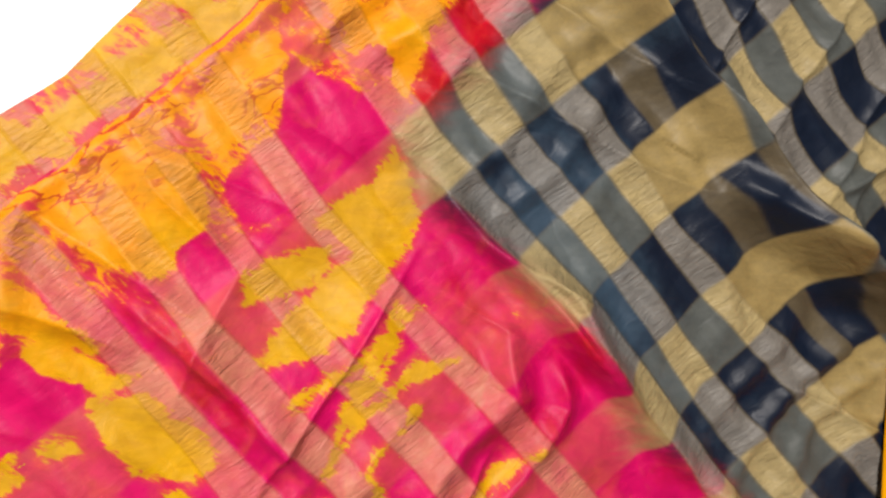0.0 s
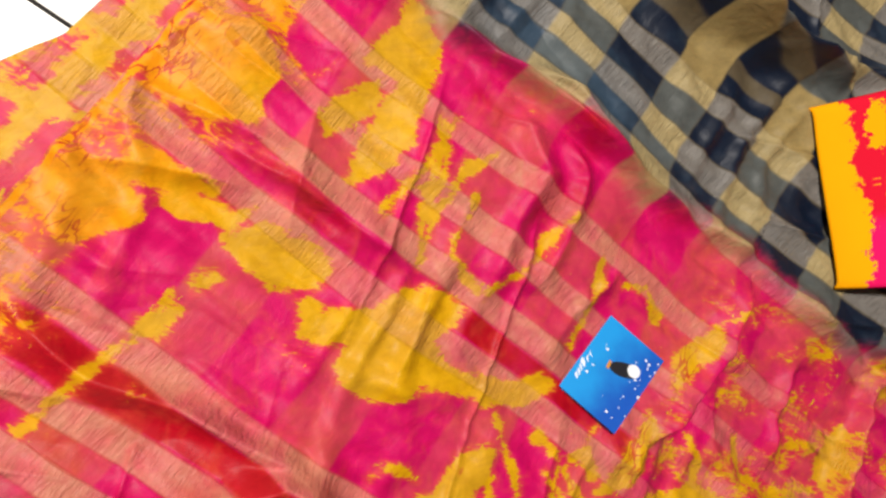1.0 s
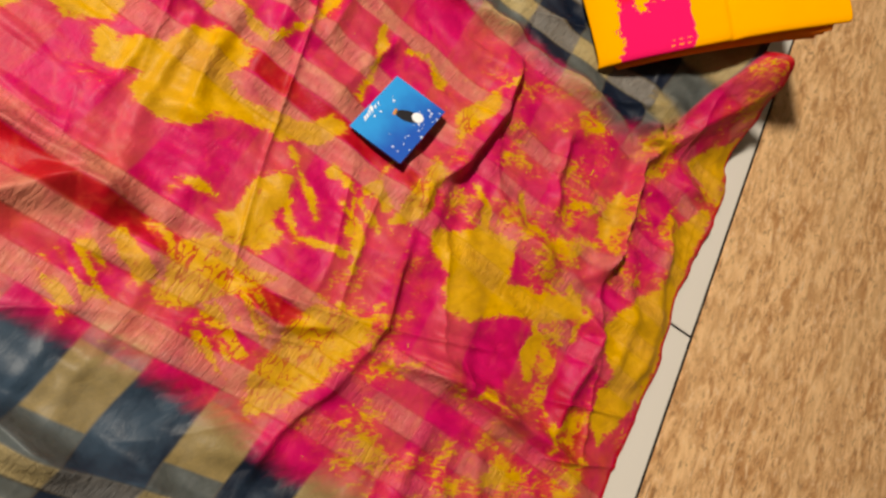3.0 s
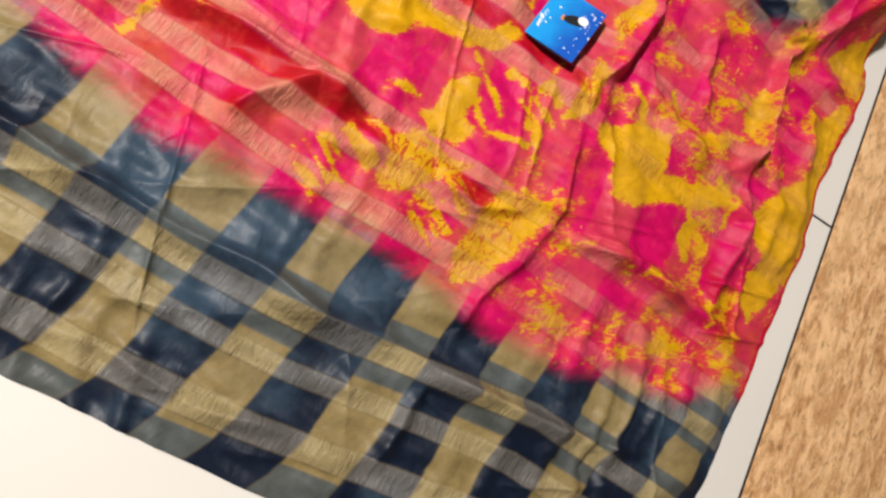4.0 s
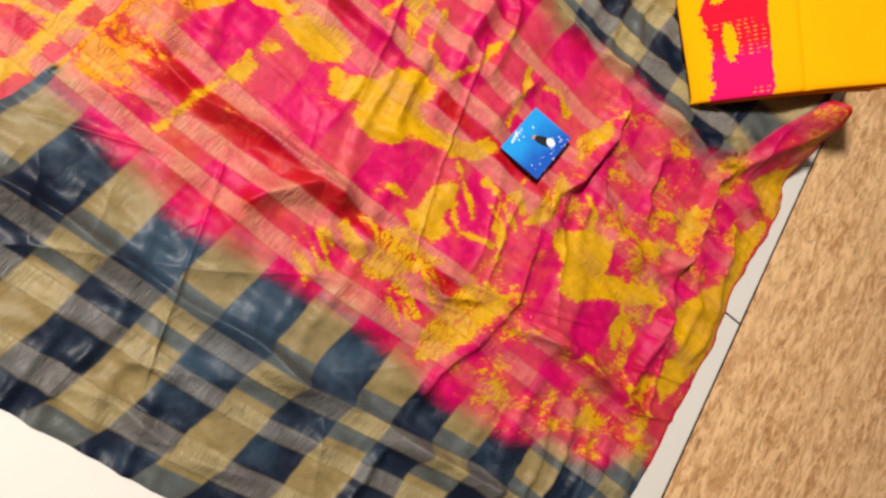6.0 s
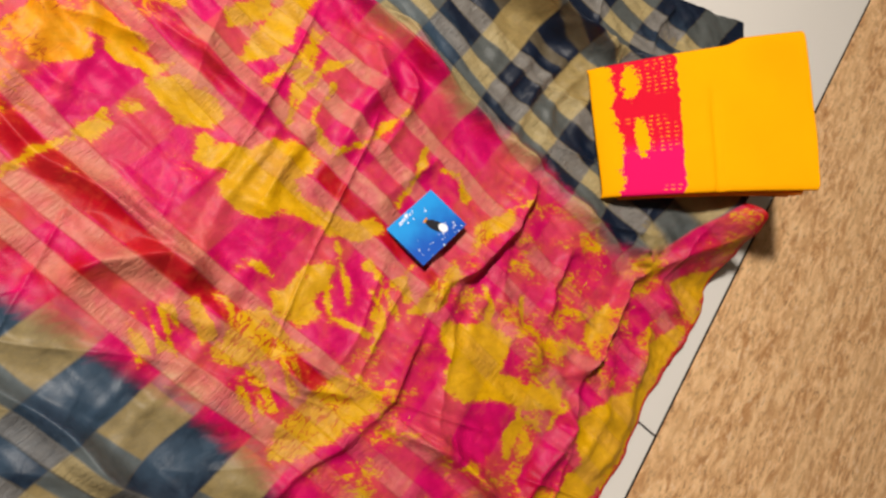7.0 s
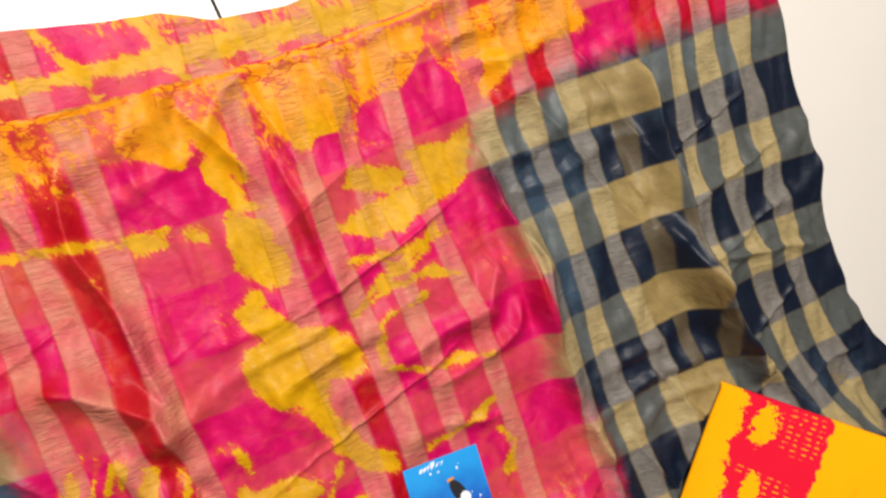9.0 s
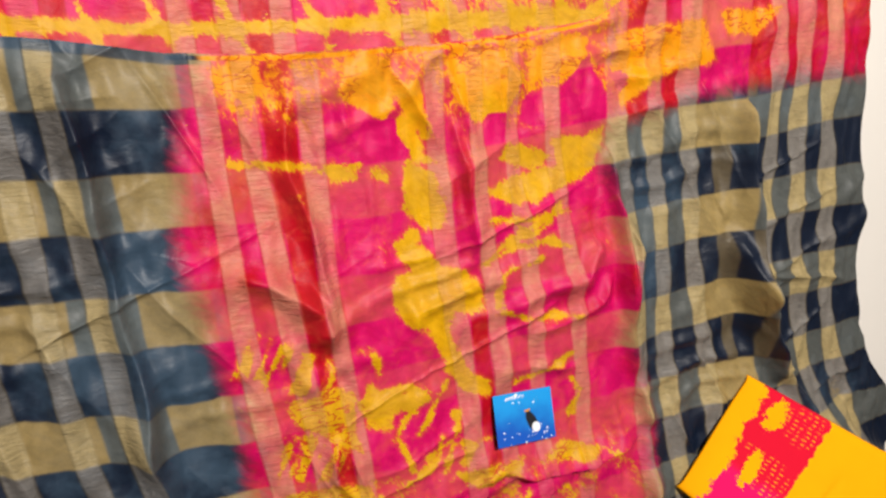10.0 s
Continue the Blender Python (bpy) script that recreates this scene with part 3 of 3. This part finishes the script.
fold_line([(-0.53, 0.55), (-0.524, 0.489), (-0.511, 0.407), (-0.512, 0.344), (-0.506, 0.27), (-0.506, 0.199), (-0.501, 0.128), (-0.495, 0.056), (-0.478, -0.02), (-0.476, -0.105), (-0.46, -0.233), (-0.43, -0.42)], 0.022, 0.008, 0.022)
fold_line([(0.36, 0.25), (0.40, 0.15), (0.43, 0.06), (0.47, -0.05)], 0.028, 0.03, 0.016)
fold_line([(0.39, 0.12), (0.42, 0.06), (0.43, -0.02)], 0.020, 0.018, 0.018)
fold_line([(0.44, 0.16), (0.53, 0.13), (0.63, 0.12)], 0.006, 0.006, 0.008)
fold_line([(0.54, -0.08), (0.62, -0.055), (0.70, -0.05)], 0.009, 0.008, 0.006)
fold_line([(-0.6, 0.4), (-0.59, 0.2), (-0.57, 0.0)], 0.007, 0.016, 0.012)
fold_line([(-0.66, 0.3), (-0.65, 0.1), (-0.62, -0.1)], 0.006, 0.012, 0.016)
fold_line([(0.204, -0.076), (0.108, -0.100), (0.012, -0.095), (-0.042, -0.076), (-0.094, -0.091), (-0.165, -0.111), (-0.211, -0.127), (-0.320, -0.123), (-0.382, -0.106), (-0.471, -0.103)], 0.014, 0.009, 0.030)
fold_line([(-0.475, -0.106), (-0.532, -0.095), (-0.605, -0.093), (-0.638, -0.095)], 0.012, 0.010, 0.012)
fold_line([(-0.235, -0.140), (-0.227, -0.228), (-0.208, -0.314), (-0.199, -0.396), (-0.199, -0.465)], 0.014, 0.012, 0.012)
fold_line([(0.009, -0.330), (0.066, -0.348), (0.149, -0.336), (0.215, -0.324), (0.279, -0.355)], 0.018, 0.010, 0.014)
fold_line([(0.237, -0.283), (0.265, -0.350), (0.375, -0.380), (0.525, -0.448)], 0.014, 0.012, 0.012)
fold_line([(0.243, -0.371), (0.259, -0.465)], 0.010, 0.010, 0.010)
fold_line([(0.381, 0.462), (0.388, 0.343), (0.399, 0.244), (0.412, 0.091)], 0.024, 0.009, 0.016)
fold_line([(0.413, 0.081), (0.477, -0.012), (0.548, -0.123)], 0.022, 0.012, 0.018)
fold_line([(0.152, 0.396), (0.161, 0.314), (0.170, 0.229), (0.185, 0.092), (0.216, -0.048)], 0.016, 0.016, 0.010)
fold_line([(0.177, 0.310), (0.188, 0.225), (0.178, 0.112), (0.203, 0.018), (0.216, -0.081)], 0.016, 0.016, 0.012)
fold_line([(0.215, -0.126), (0.217, -0.198), (0.246, -0.261), (0.279, -0.342)], 0.014, 0.016, 0.012)
fold_line([(0.159, 0.217), (0.134, 0.166), (0.078, 0.140), (0.005, 0.119)], 0.009, 0.014, 0.012)
fold_line([(0.140, 0.269), (0.100, 0.201), (0.022, 0.184), (-0.036, 0.164)], 0.009, 0.014, 0.012)
fold_line([(-0.086, 0.465), (-0.077, 0.414), (-0.064, 0.300), (-0.059, 0.244)], 0.010, 0.018, 0.008)
fold_line([(-0.294, 0.522), (-0.293, 0.397), (-0.284, 0.326), (-0.268, 0.175)], 0.010, 0.010, 0.012)
fold_line([(-0.399, 0.285), (-0.344, 0.255), (-0.286, 0.209), (-0.271, 0.144)], 0.022, 0.012, 0.030)
fold_line([(0.075, 0.090), (0.034, 0.073), (-0.001, 0.061)], 0.010, 0.008, 0.010)
fold_line([(-0.069, 0.070), (0.021, 0.074), (0.115, 0.060)], 0.008, 0.008, 0.010)
fold_line([(-0.223, -0.145), (-0.215, -0.217), (-0.212, -0.313), (-0.197, -0.386)], 0.012, 0.012, 0.012)
fold_line([(-0.273, 0.046), (-0.283, -0.033), (-0.236, -0.107)], 0.010, 0.010, 0.010)
fold_line([(0.027, -0.129), (-0.005, -0.223), (0.003, -0.310)], 0.012, 0.012, 0.012)
fold_line([(-0.010, -0.324), (-0.047, -0.394), (-0.136, -0.403), (-0.209, -0.414)], 0.012, 0.012, 0.012)
fold_line([(0.183, -0.196), (0.095, -0.218), (0.026, -0.254)], 0.012, 0.012, 0.010)



def fold(x, y, line, h, left, right):
    """A rounded ridge along a line, steeper to one side."""
    best, side = np.full_like(x, 9.0), np.ones_like(x)
    for a, b in zip(line, line[1:]):
        d, _ = segment(x, y, a, b)
        turn = (b[0] - a[0]) * (y - a[1]) - (b[1] - a[1]) * (x - a[0])
        near = d < best
        best, side = np.where(near, d, best), np.where(near, turn, side)
    first, last = np.hypot(x - line[0][0], y - line[0][1]), np.hypot(x - line[-1][0], y - line[-1][1])
    ends = soft(first, 0.0, 0.05) * soft(last, 0.0, 0.05)
    width = np.where(side > 0, left, right)
    return 1.6 * h * ends * (0.8 + 0.5 * fbm(x, y, 22, 2, 41)) * np.exp(-((best / width) ** 1.6))


def heap_field(x, y):
    """The sari gathered up into a heap under the blouse piece."""
    a = (x - 0.46) * 0.72 - (y + 0.26) * 0.69
    b = (x - 0.46) * 0.69 + (y + 0.26) * 0.72
    rise = np.interp(a, [-0.30, -0.22, -0.16, -0.06, 0.02, 0.1, 0.3], [0.0, 0.010, 0.022, 0.060, 0.108, 0.14, 0.15])
    tip = 0.05 * np.exp(-(((x - 0.405) / 0.04) ** 2 + ((y + 0.36) / 0.035) ** 2))
    return rise * (1 - soft(np.abs(b), 0.1, 0.24)) + tip


def height(x, y):
    wx, wy = x + 0.007 * fbm(x, y, 25, 2, 8), y + 0.007 * fbm(x, y, 25, 2, 9)
    z = 0.007 + 0.007 * fbm(x, y, 17, 3, 3) + 0.005 * fbm(1.6 * x + 0.4 * y, 0.7 * y, 48, 3, 4)
    # small sharp creases: running down the cloth at the ends, slanting in the middle
    slant = np.interp(x, [-0.5, 0.0, 0.3], [0.1, 0.5, 0.15])
    p = x * 44 + slant * y * 44 + 2.2 * fbm(x, y, 9, 3, 31)
    z = z + 0.0040 * (0.5 + 0.5 * np.cos(2 * p)) ** 2 * soft(fbm(x, y, 12, 2, 32), -0.25, 0.6)
    p = y * 52 - 0.3 * x * 52 + 2.5 * fbm(x, y, 10, 3, 33)
    z = z + 0.0060 * (0.5 + 0.5 * np.cos(2 * p)) ** 2 * soft(fbm(x, y, 11, 2, 34), -0.2, 0.6)
    # crumpled ridges, sharp along their crests
    a, b = 0.92 * x + 0.38 * y, 0.92 * y - 0.38 * x
    clear = soft(np.hypot(x + 0.002, y - 0.004), 0.06, 0.11) * soft(0.62 - x, 0.0, 0.08)
    z = z + 0.007 * clear * np.clip(1 - 1.9 * np.abs(fbm(2.2 * a, 0.22 * b, 19, 2, 61)), 0, 1) ** 3 * soft(fbm(x, y, 12, 2, 62), -0.1, 0.6)
    z = z + 0.006 * clear * np.clip(1 - 1.9 * np.abs(fbm(0.25 * a, 2.0 * b, 22, 2, 63)), 0, 1) ** 3 * soft(fbm(x, y, 13, 2, 64), -0.1, 0.6)
    ridges = np.zeros_like(x)
    for line, h, left, right in FOLDS:
        ridges = ridges + fold(wx, wy, line, h, left, right) ** 3
    return np.maximum(z, 0.002) + np.cbrt(ridges) + heap_field(x, y)


def cloth_fields(x, y):
    cover, light, dark, row, plain = gold_fields(x, y)
    return {"yellow": yellow_field(x, y), "navy": navy_field(x, y), "gold": cover, "stripe": light, "row": row, "plain": plain, "red": 0.5 * fbm(x, y, 9, 2, 6) + 0.7 * dark * soft(y, -0.2, 0.0), "orange": soft(y, 0.3, 0.6), "crackle": np.exp(-(((x + 0.3) / 0.1) ** 2 + ((y - 0.02) / 0.13) ** 2)) + 0.6 * np.exp(-(((x + 0.02) / 0.12) ** 2 + ((y + 0.06) / 0.05) ** 2)) + 0.5 * soft(y, 0.44, 0.5), "slate": 0.08 + 0.2 * soft(-x, 0.36, 0.48) + 0.5 * fbm(x, y, 11, 3, 11) + 0.45 * np.exp(-((navy_field(x, y) - 0.035) / 0.04) ** 2)}


def sari():
    thing = tagged(new("sari"), "rumpled pink, yellow and navy checked silk sari spread on tiles", "sari")
    s, t = np.meshgrid(np.linspace(0, 1, 900), np.linspace(0, 1, 640))
    y0 = -0.51 + 1.07 * t
    left = np.interp(y0, [-0.52, 0.0, 0.07, 0.16, 0.25, 0.31, 0.46, 0.56], [-0.62, -0.702, -0.708, -0.714, -0.722, -0.724, -0.724, -0.733])
    right = np.interp(y0, [-0.52, -0.485, -0.45, -0.40, -0.357, -0.3, -0.2, -0.15, -0.10, -0.075, -0.03, 0.0, 0.1, 0.2, 0.31, 0.45, 0.58], [0.26, 0.34, 0.385, 0.40, 0.405, 0.72, 0.81, 0.765, 0.722, 0.705, 0.688, 0.672, 0.656, 0.650, 0.645, 0.635, 0.620])
    x = left + (right - left) * s
    low = np.interp(x, [-0.6, -0.407, -0.2, -0.1, 0.0, 0.065, 0.09, 0.26, 0.4, 0.55, 0.75, 0.85], [-0.55, -0.539, -0.529, -0.525, -0.517, -0.500, -0.491, -0.483, -0.490, -0.51, -0.51, -0.51])
    high = np.interp(x, [-0.75, -0.59, -0.53, -0.42, -0.3, -0.1, 0.08, 0.13, 0.2, 0.62], [0.566, 0.562, 0.555, 0.538, 0.532, 0.536, 0.555, 0.563, 0.6, 0.625])
    y = low + (high - low) * t
    x = x + 0.002 * fbm(y, y, 22, 2, 12)
    z = height(x, y) + 0.006
    z = z - 0.6 * (z - 0.006) * (1 - soft(y - low, 0.0, 0.05)) * (1 - soft(x, 0.12, 0.22))
    fields = cloth_fields(x, y)
    seam = np.abs(y - high + 0.005) < 0.002
    fields["yellow"] = np.where(seam & (x > -0.42) & (x < 0.15), 1.6, fields["yellow"])
    fields["gold"] = np.where(seam & (x > -0.42) & (x < 0.15), 0.0, fields["gold"])
    rim = (y - low < 0.004) | ((s > 0.994) & (y < -0.3))
    fields["yellow"] = np.where(rim, -2.0, fields["yellow"])
    fields["red"] = np.where(rim, 1.2, fields["red"])
    fields["gold"] = np.where(rim, 0.0, fields["gold"])
    hem = soft(y, high - 0.014, high - 0.011) * soft(-x, 0.36, 0.42)
    fields["gold"] = fields["gold"] * (1 - 0.85 * hem)
    fields["navy"] = np.maximum(fields["navy"], 0.08 * hem - 0.04 * (1 - hem))
    fields["slate"] = np.maximum(fields["slate"], 0.9 * hem)
    corner = np.exp(-(((x + 0.735) / 0.022) ** 2 + ((y - 0.50) / 0.045) ** 2))
    fields["navy"] = fields["navy"] - 0.2 * corner
    fields["gold"] = fields["gold"] * (1 - corner)
    sheet("drape", x, y, z, fields, SILK, thing)
    s, t = np.meshgrid(np.linspace(0, 1, 400), np.linspace(0, 1, 60))
    x = -0.72 + 1.32 * s
    y = 0.47 + (np.interp(x, [-0.75, -0.575, -0.4, -0.21, -0.15, -0.1, -0.02, 0.05, 0.2, 0.6], [0.64, 0.636, 0.629, 0.611, 0.609, 0.592, 0.592, 0.607, 0.65, 0.68]) - 0.47) * t
    fields = cloth_fields(x + 0.02, y - 0.31)
    fields["navy"] = np.full_like(x, -1.0)
    band = np.exp(-(((y - np.interp(x, [-0.7, -0.4, 0.0], [0.582, 0.562, 0.566])) / 0.009) ** 2))
    vein = np.exp(-(((np.mod(x + 0.5 * y + 0.012 * fbm(x, y, 20, 2, 22), 0.085) - 0.04) / 0.006) ** 2))
    fields["yellow"] = -1.2 + 0.9 * soft(x, -0.3, -0.12) + 0.6 * fbm(x, y, 30, 3, 21) + 0.5 * soft(y, 0.585, 0.61) + 2.0 * band + 1.5 * vein
    sheet("under_fold", x, y, 0.004 + 0.3 * height(x, y), fields, SILK, thing)
    return thing


sari()


# ---- folded blouse piece ----
def quad_sheet(corners, lift, nx=170, ny=100):
    """Places of a sheet between four corners (near-left, far-left, near-right, far-right), with shares across and along it."""
    s, t = np.meshgrid(np.linspace(0, 1, nx), np.linspace(0, 1, ny))
    a, b, c, d = (np.array(p) for p in corners)
    p = [(a[k] * (1 - s) + c[k] * s) * (1 - t) + (b[k] * (1 - s) + d[k] * s) * t for k in range(3)]
    return s, t, p[0], p[1], p[2] + lift(s, t)


BLOUSE = [(0.259, -0.174, 0.050), (0.402, -0.008, 0.043), (0.462, -0.374, 0.23), (0.676, -0.204, 0.20)]


def ellipse(s, t, cs, ct, rs, rt):
    return 1 - np.hypot((s - cs) / rs, (t - ct) / rt)


def blouse_piece():
    thing = tagged(new("blouse_piece"), "folded orange cotton blouse piece with a ragged magenta border", "folded cloth")
    s, t, x, y, z = quad_sheet(BLOUSE, lambda s, t: 0.02 * np.sin(np.pi * s) - 0.008 * np.exp(-s / 0.03) - 0.006 * (np.exp(-t / 0.02) + np.exp((t - 1) / 0.02)))
    y = y + 0.010 * soft(s, 0.58, 0.7) * soft(t, 0.55, 1.0)
    z = z + 0.003 * fbm(x, y, 16, 3, 1) - 0.004 * np.exp(-(((s - 0.5) / 0.02) ** 2)) * (1 - soft(t, 0.5, 0.8))
    loop = np.maximum(ellipse(s, t, 0.15, 0.84, 0.04, 0.12), np.maximum(ellipse(s, t, 0.18, 0.42, 0.03, 0.14), ellipse(s, t, 0.05, 0.35, 0.05, 0.2)))
    dashes = soft(ellipse(s, t, 0.27, 0.86, 0.1, 0.14), 0, 0.1) + soft(ellipse(s, t, 0.26, 0.42, 0.1, 0.12), 0, 0.1) + soft(ellipse(s, t, 0.2, 0.55, 0.1, 0.03), 0, 0.1) + soft(ellipse(s, t, 0.3, 0.04, 0.06, 0.03), 0, 0.1)
    sheet("top_layer", x, y, z, {"across": s, "along": t, "loop": loop * 2, "dashes": dashes}, COTTON, thing, thick=0.006)
    for k in range(3):
        drop = 0.011 * (k + 1)
        s2, t2, x2, y2, z2 = quad_sheet([(0.275 + 0.004 * k, -0.19, 0.03 - 0.3 * drop), (0.398, -0.02, 0.028 - 0.3 * drop), (0.446 + 0.003 * k, -0.366 - 0.002 * k, 0.225 - 1.3 * drop), (0.660, -0.200, 0.195 - 2.0 * drop)], lambda s, t: 0.02 * np.sin(np.pi * s) - 0.006 * (np.exp(-t / 0.02) + np.exp((t - 1) / 0.02)) + 0.002 * np.sin(7 * s + k), 90, 50)
        sheet("lower_layer", x2, y2, z2, {}, COTTON_UNDER, thing, "orange-red lower fold", thick=0.008)
    return thing


blouse_piece()


# ---- card ----
def flat(points, z0, z1):
    """A thin plate from an outline."""
    bm = bmesh.new()
    face = bm.faces.new([bm.verts.new((x, y, z0)) for x, y in points])
    top = bmesh.ops.extrude_face_region(bm, geom=[face])["geom"]
    bmesh.ops.translate(bm, verts=[v for v in top if isinstance(v, bmesh.types.BMVert)], vec=(0, 0, z1 - z0))
    bmesh.ops.recalc_face_normals(bm, faces=bm.faces)
    return bm


def oval(cx, cy, rx, ry, turn=0.0, n=20):
    c, s = math.cos(radians(turn)), math.sin(radians(turn))
    ring = [(rx * math.cos(6.2832 * k / n), ry * math.sin(6.2832 * k / n)) for k in range(n)]
    return [(cx + c * x - s * y, cy + s * x + c * y) for x, y in ring]


def ink(name, colour, rough=0.35):
    return plain_noise_material(name, tuple(0.9 * c for c in colour) + (1,), colour + (1,), 60, rough)


def card():
    thing = tagged(new("label_card"), "small square glossy blue printed label card lying on the sari", "card")
    white, black, amber = ink("white_ink", (0.8, 0.85, 0.9)), ink("black_ink", (0.015, 0.015, 0.02)), ink("amber_ink", (0.6, 0.25, 0.04))
    part("board", box(-0.0495, -0.0375, 0, 0.0495, 0.0375, 0.0012, 0.0004), BLUE, thing)
    z = 0.00125
    rng = random.Random(4)
    x = -0.031
    for k in range(6):
        w, h = rng.uniform(0.003, 0.006), rng.uniform(0.005, 0.010)
        part("lettering_bar", flat([(x, 0.027), (x + w, 0.028 + 0.001 * k % 2), (x + w + 0.002, 0.027 + h), (x + 0.002, 0.026 + h)], z, z + 0.0002), white, thing, "white lettering bar")
        x += w + 0.0013
    part("spot", flat(oval(0.011, -0.008, 0.008, 0.017, 24), z, z + 0.0002), black, thing, "black printed spot")
    part("spot", flat(oval(0.017, -0.017, 0.007, 0.0075), z + 0.0003, z + 0.0005), white, thing, "white printed spot")
    part("spot", flat([(0.0, 0.006), (0.009, 0.008), (0.009, 0.011), (0.0, 0.010)], z + 0.0003, z + 0.0005), amber, thing, "amber printed bar")
    for k in range(26):
        fx, fy, r = rng.uniform(-0.042, 0.042), rng.uniform(-0.038, -0.018) if k < 18 else rng.uniform(-0.03, 0.025), rng.uniform(0.0005, 0.0015)
        part("fleck", flat(oval(fx, fy, r, r * 1.3, 0, 7), z, z + 0.00015), white, thing)
    thing.matrix_world = Matrix.Translation((-0.002, 0.004, 0.026)) @ Matrix.Rotation(radians(-3), 4, "Z") @ Matrix.Rotation(radians(-17), 4, "X") @ Matrix.Rotation(radians(6), 4, "Y")
    return thing


card()
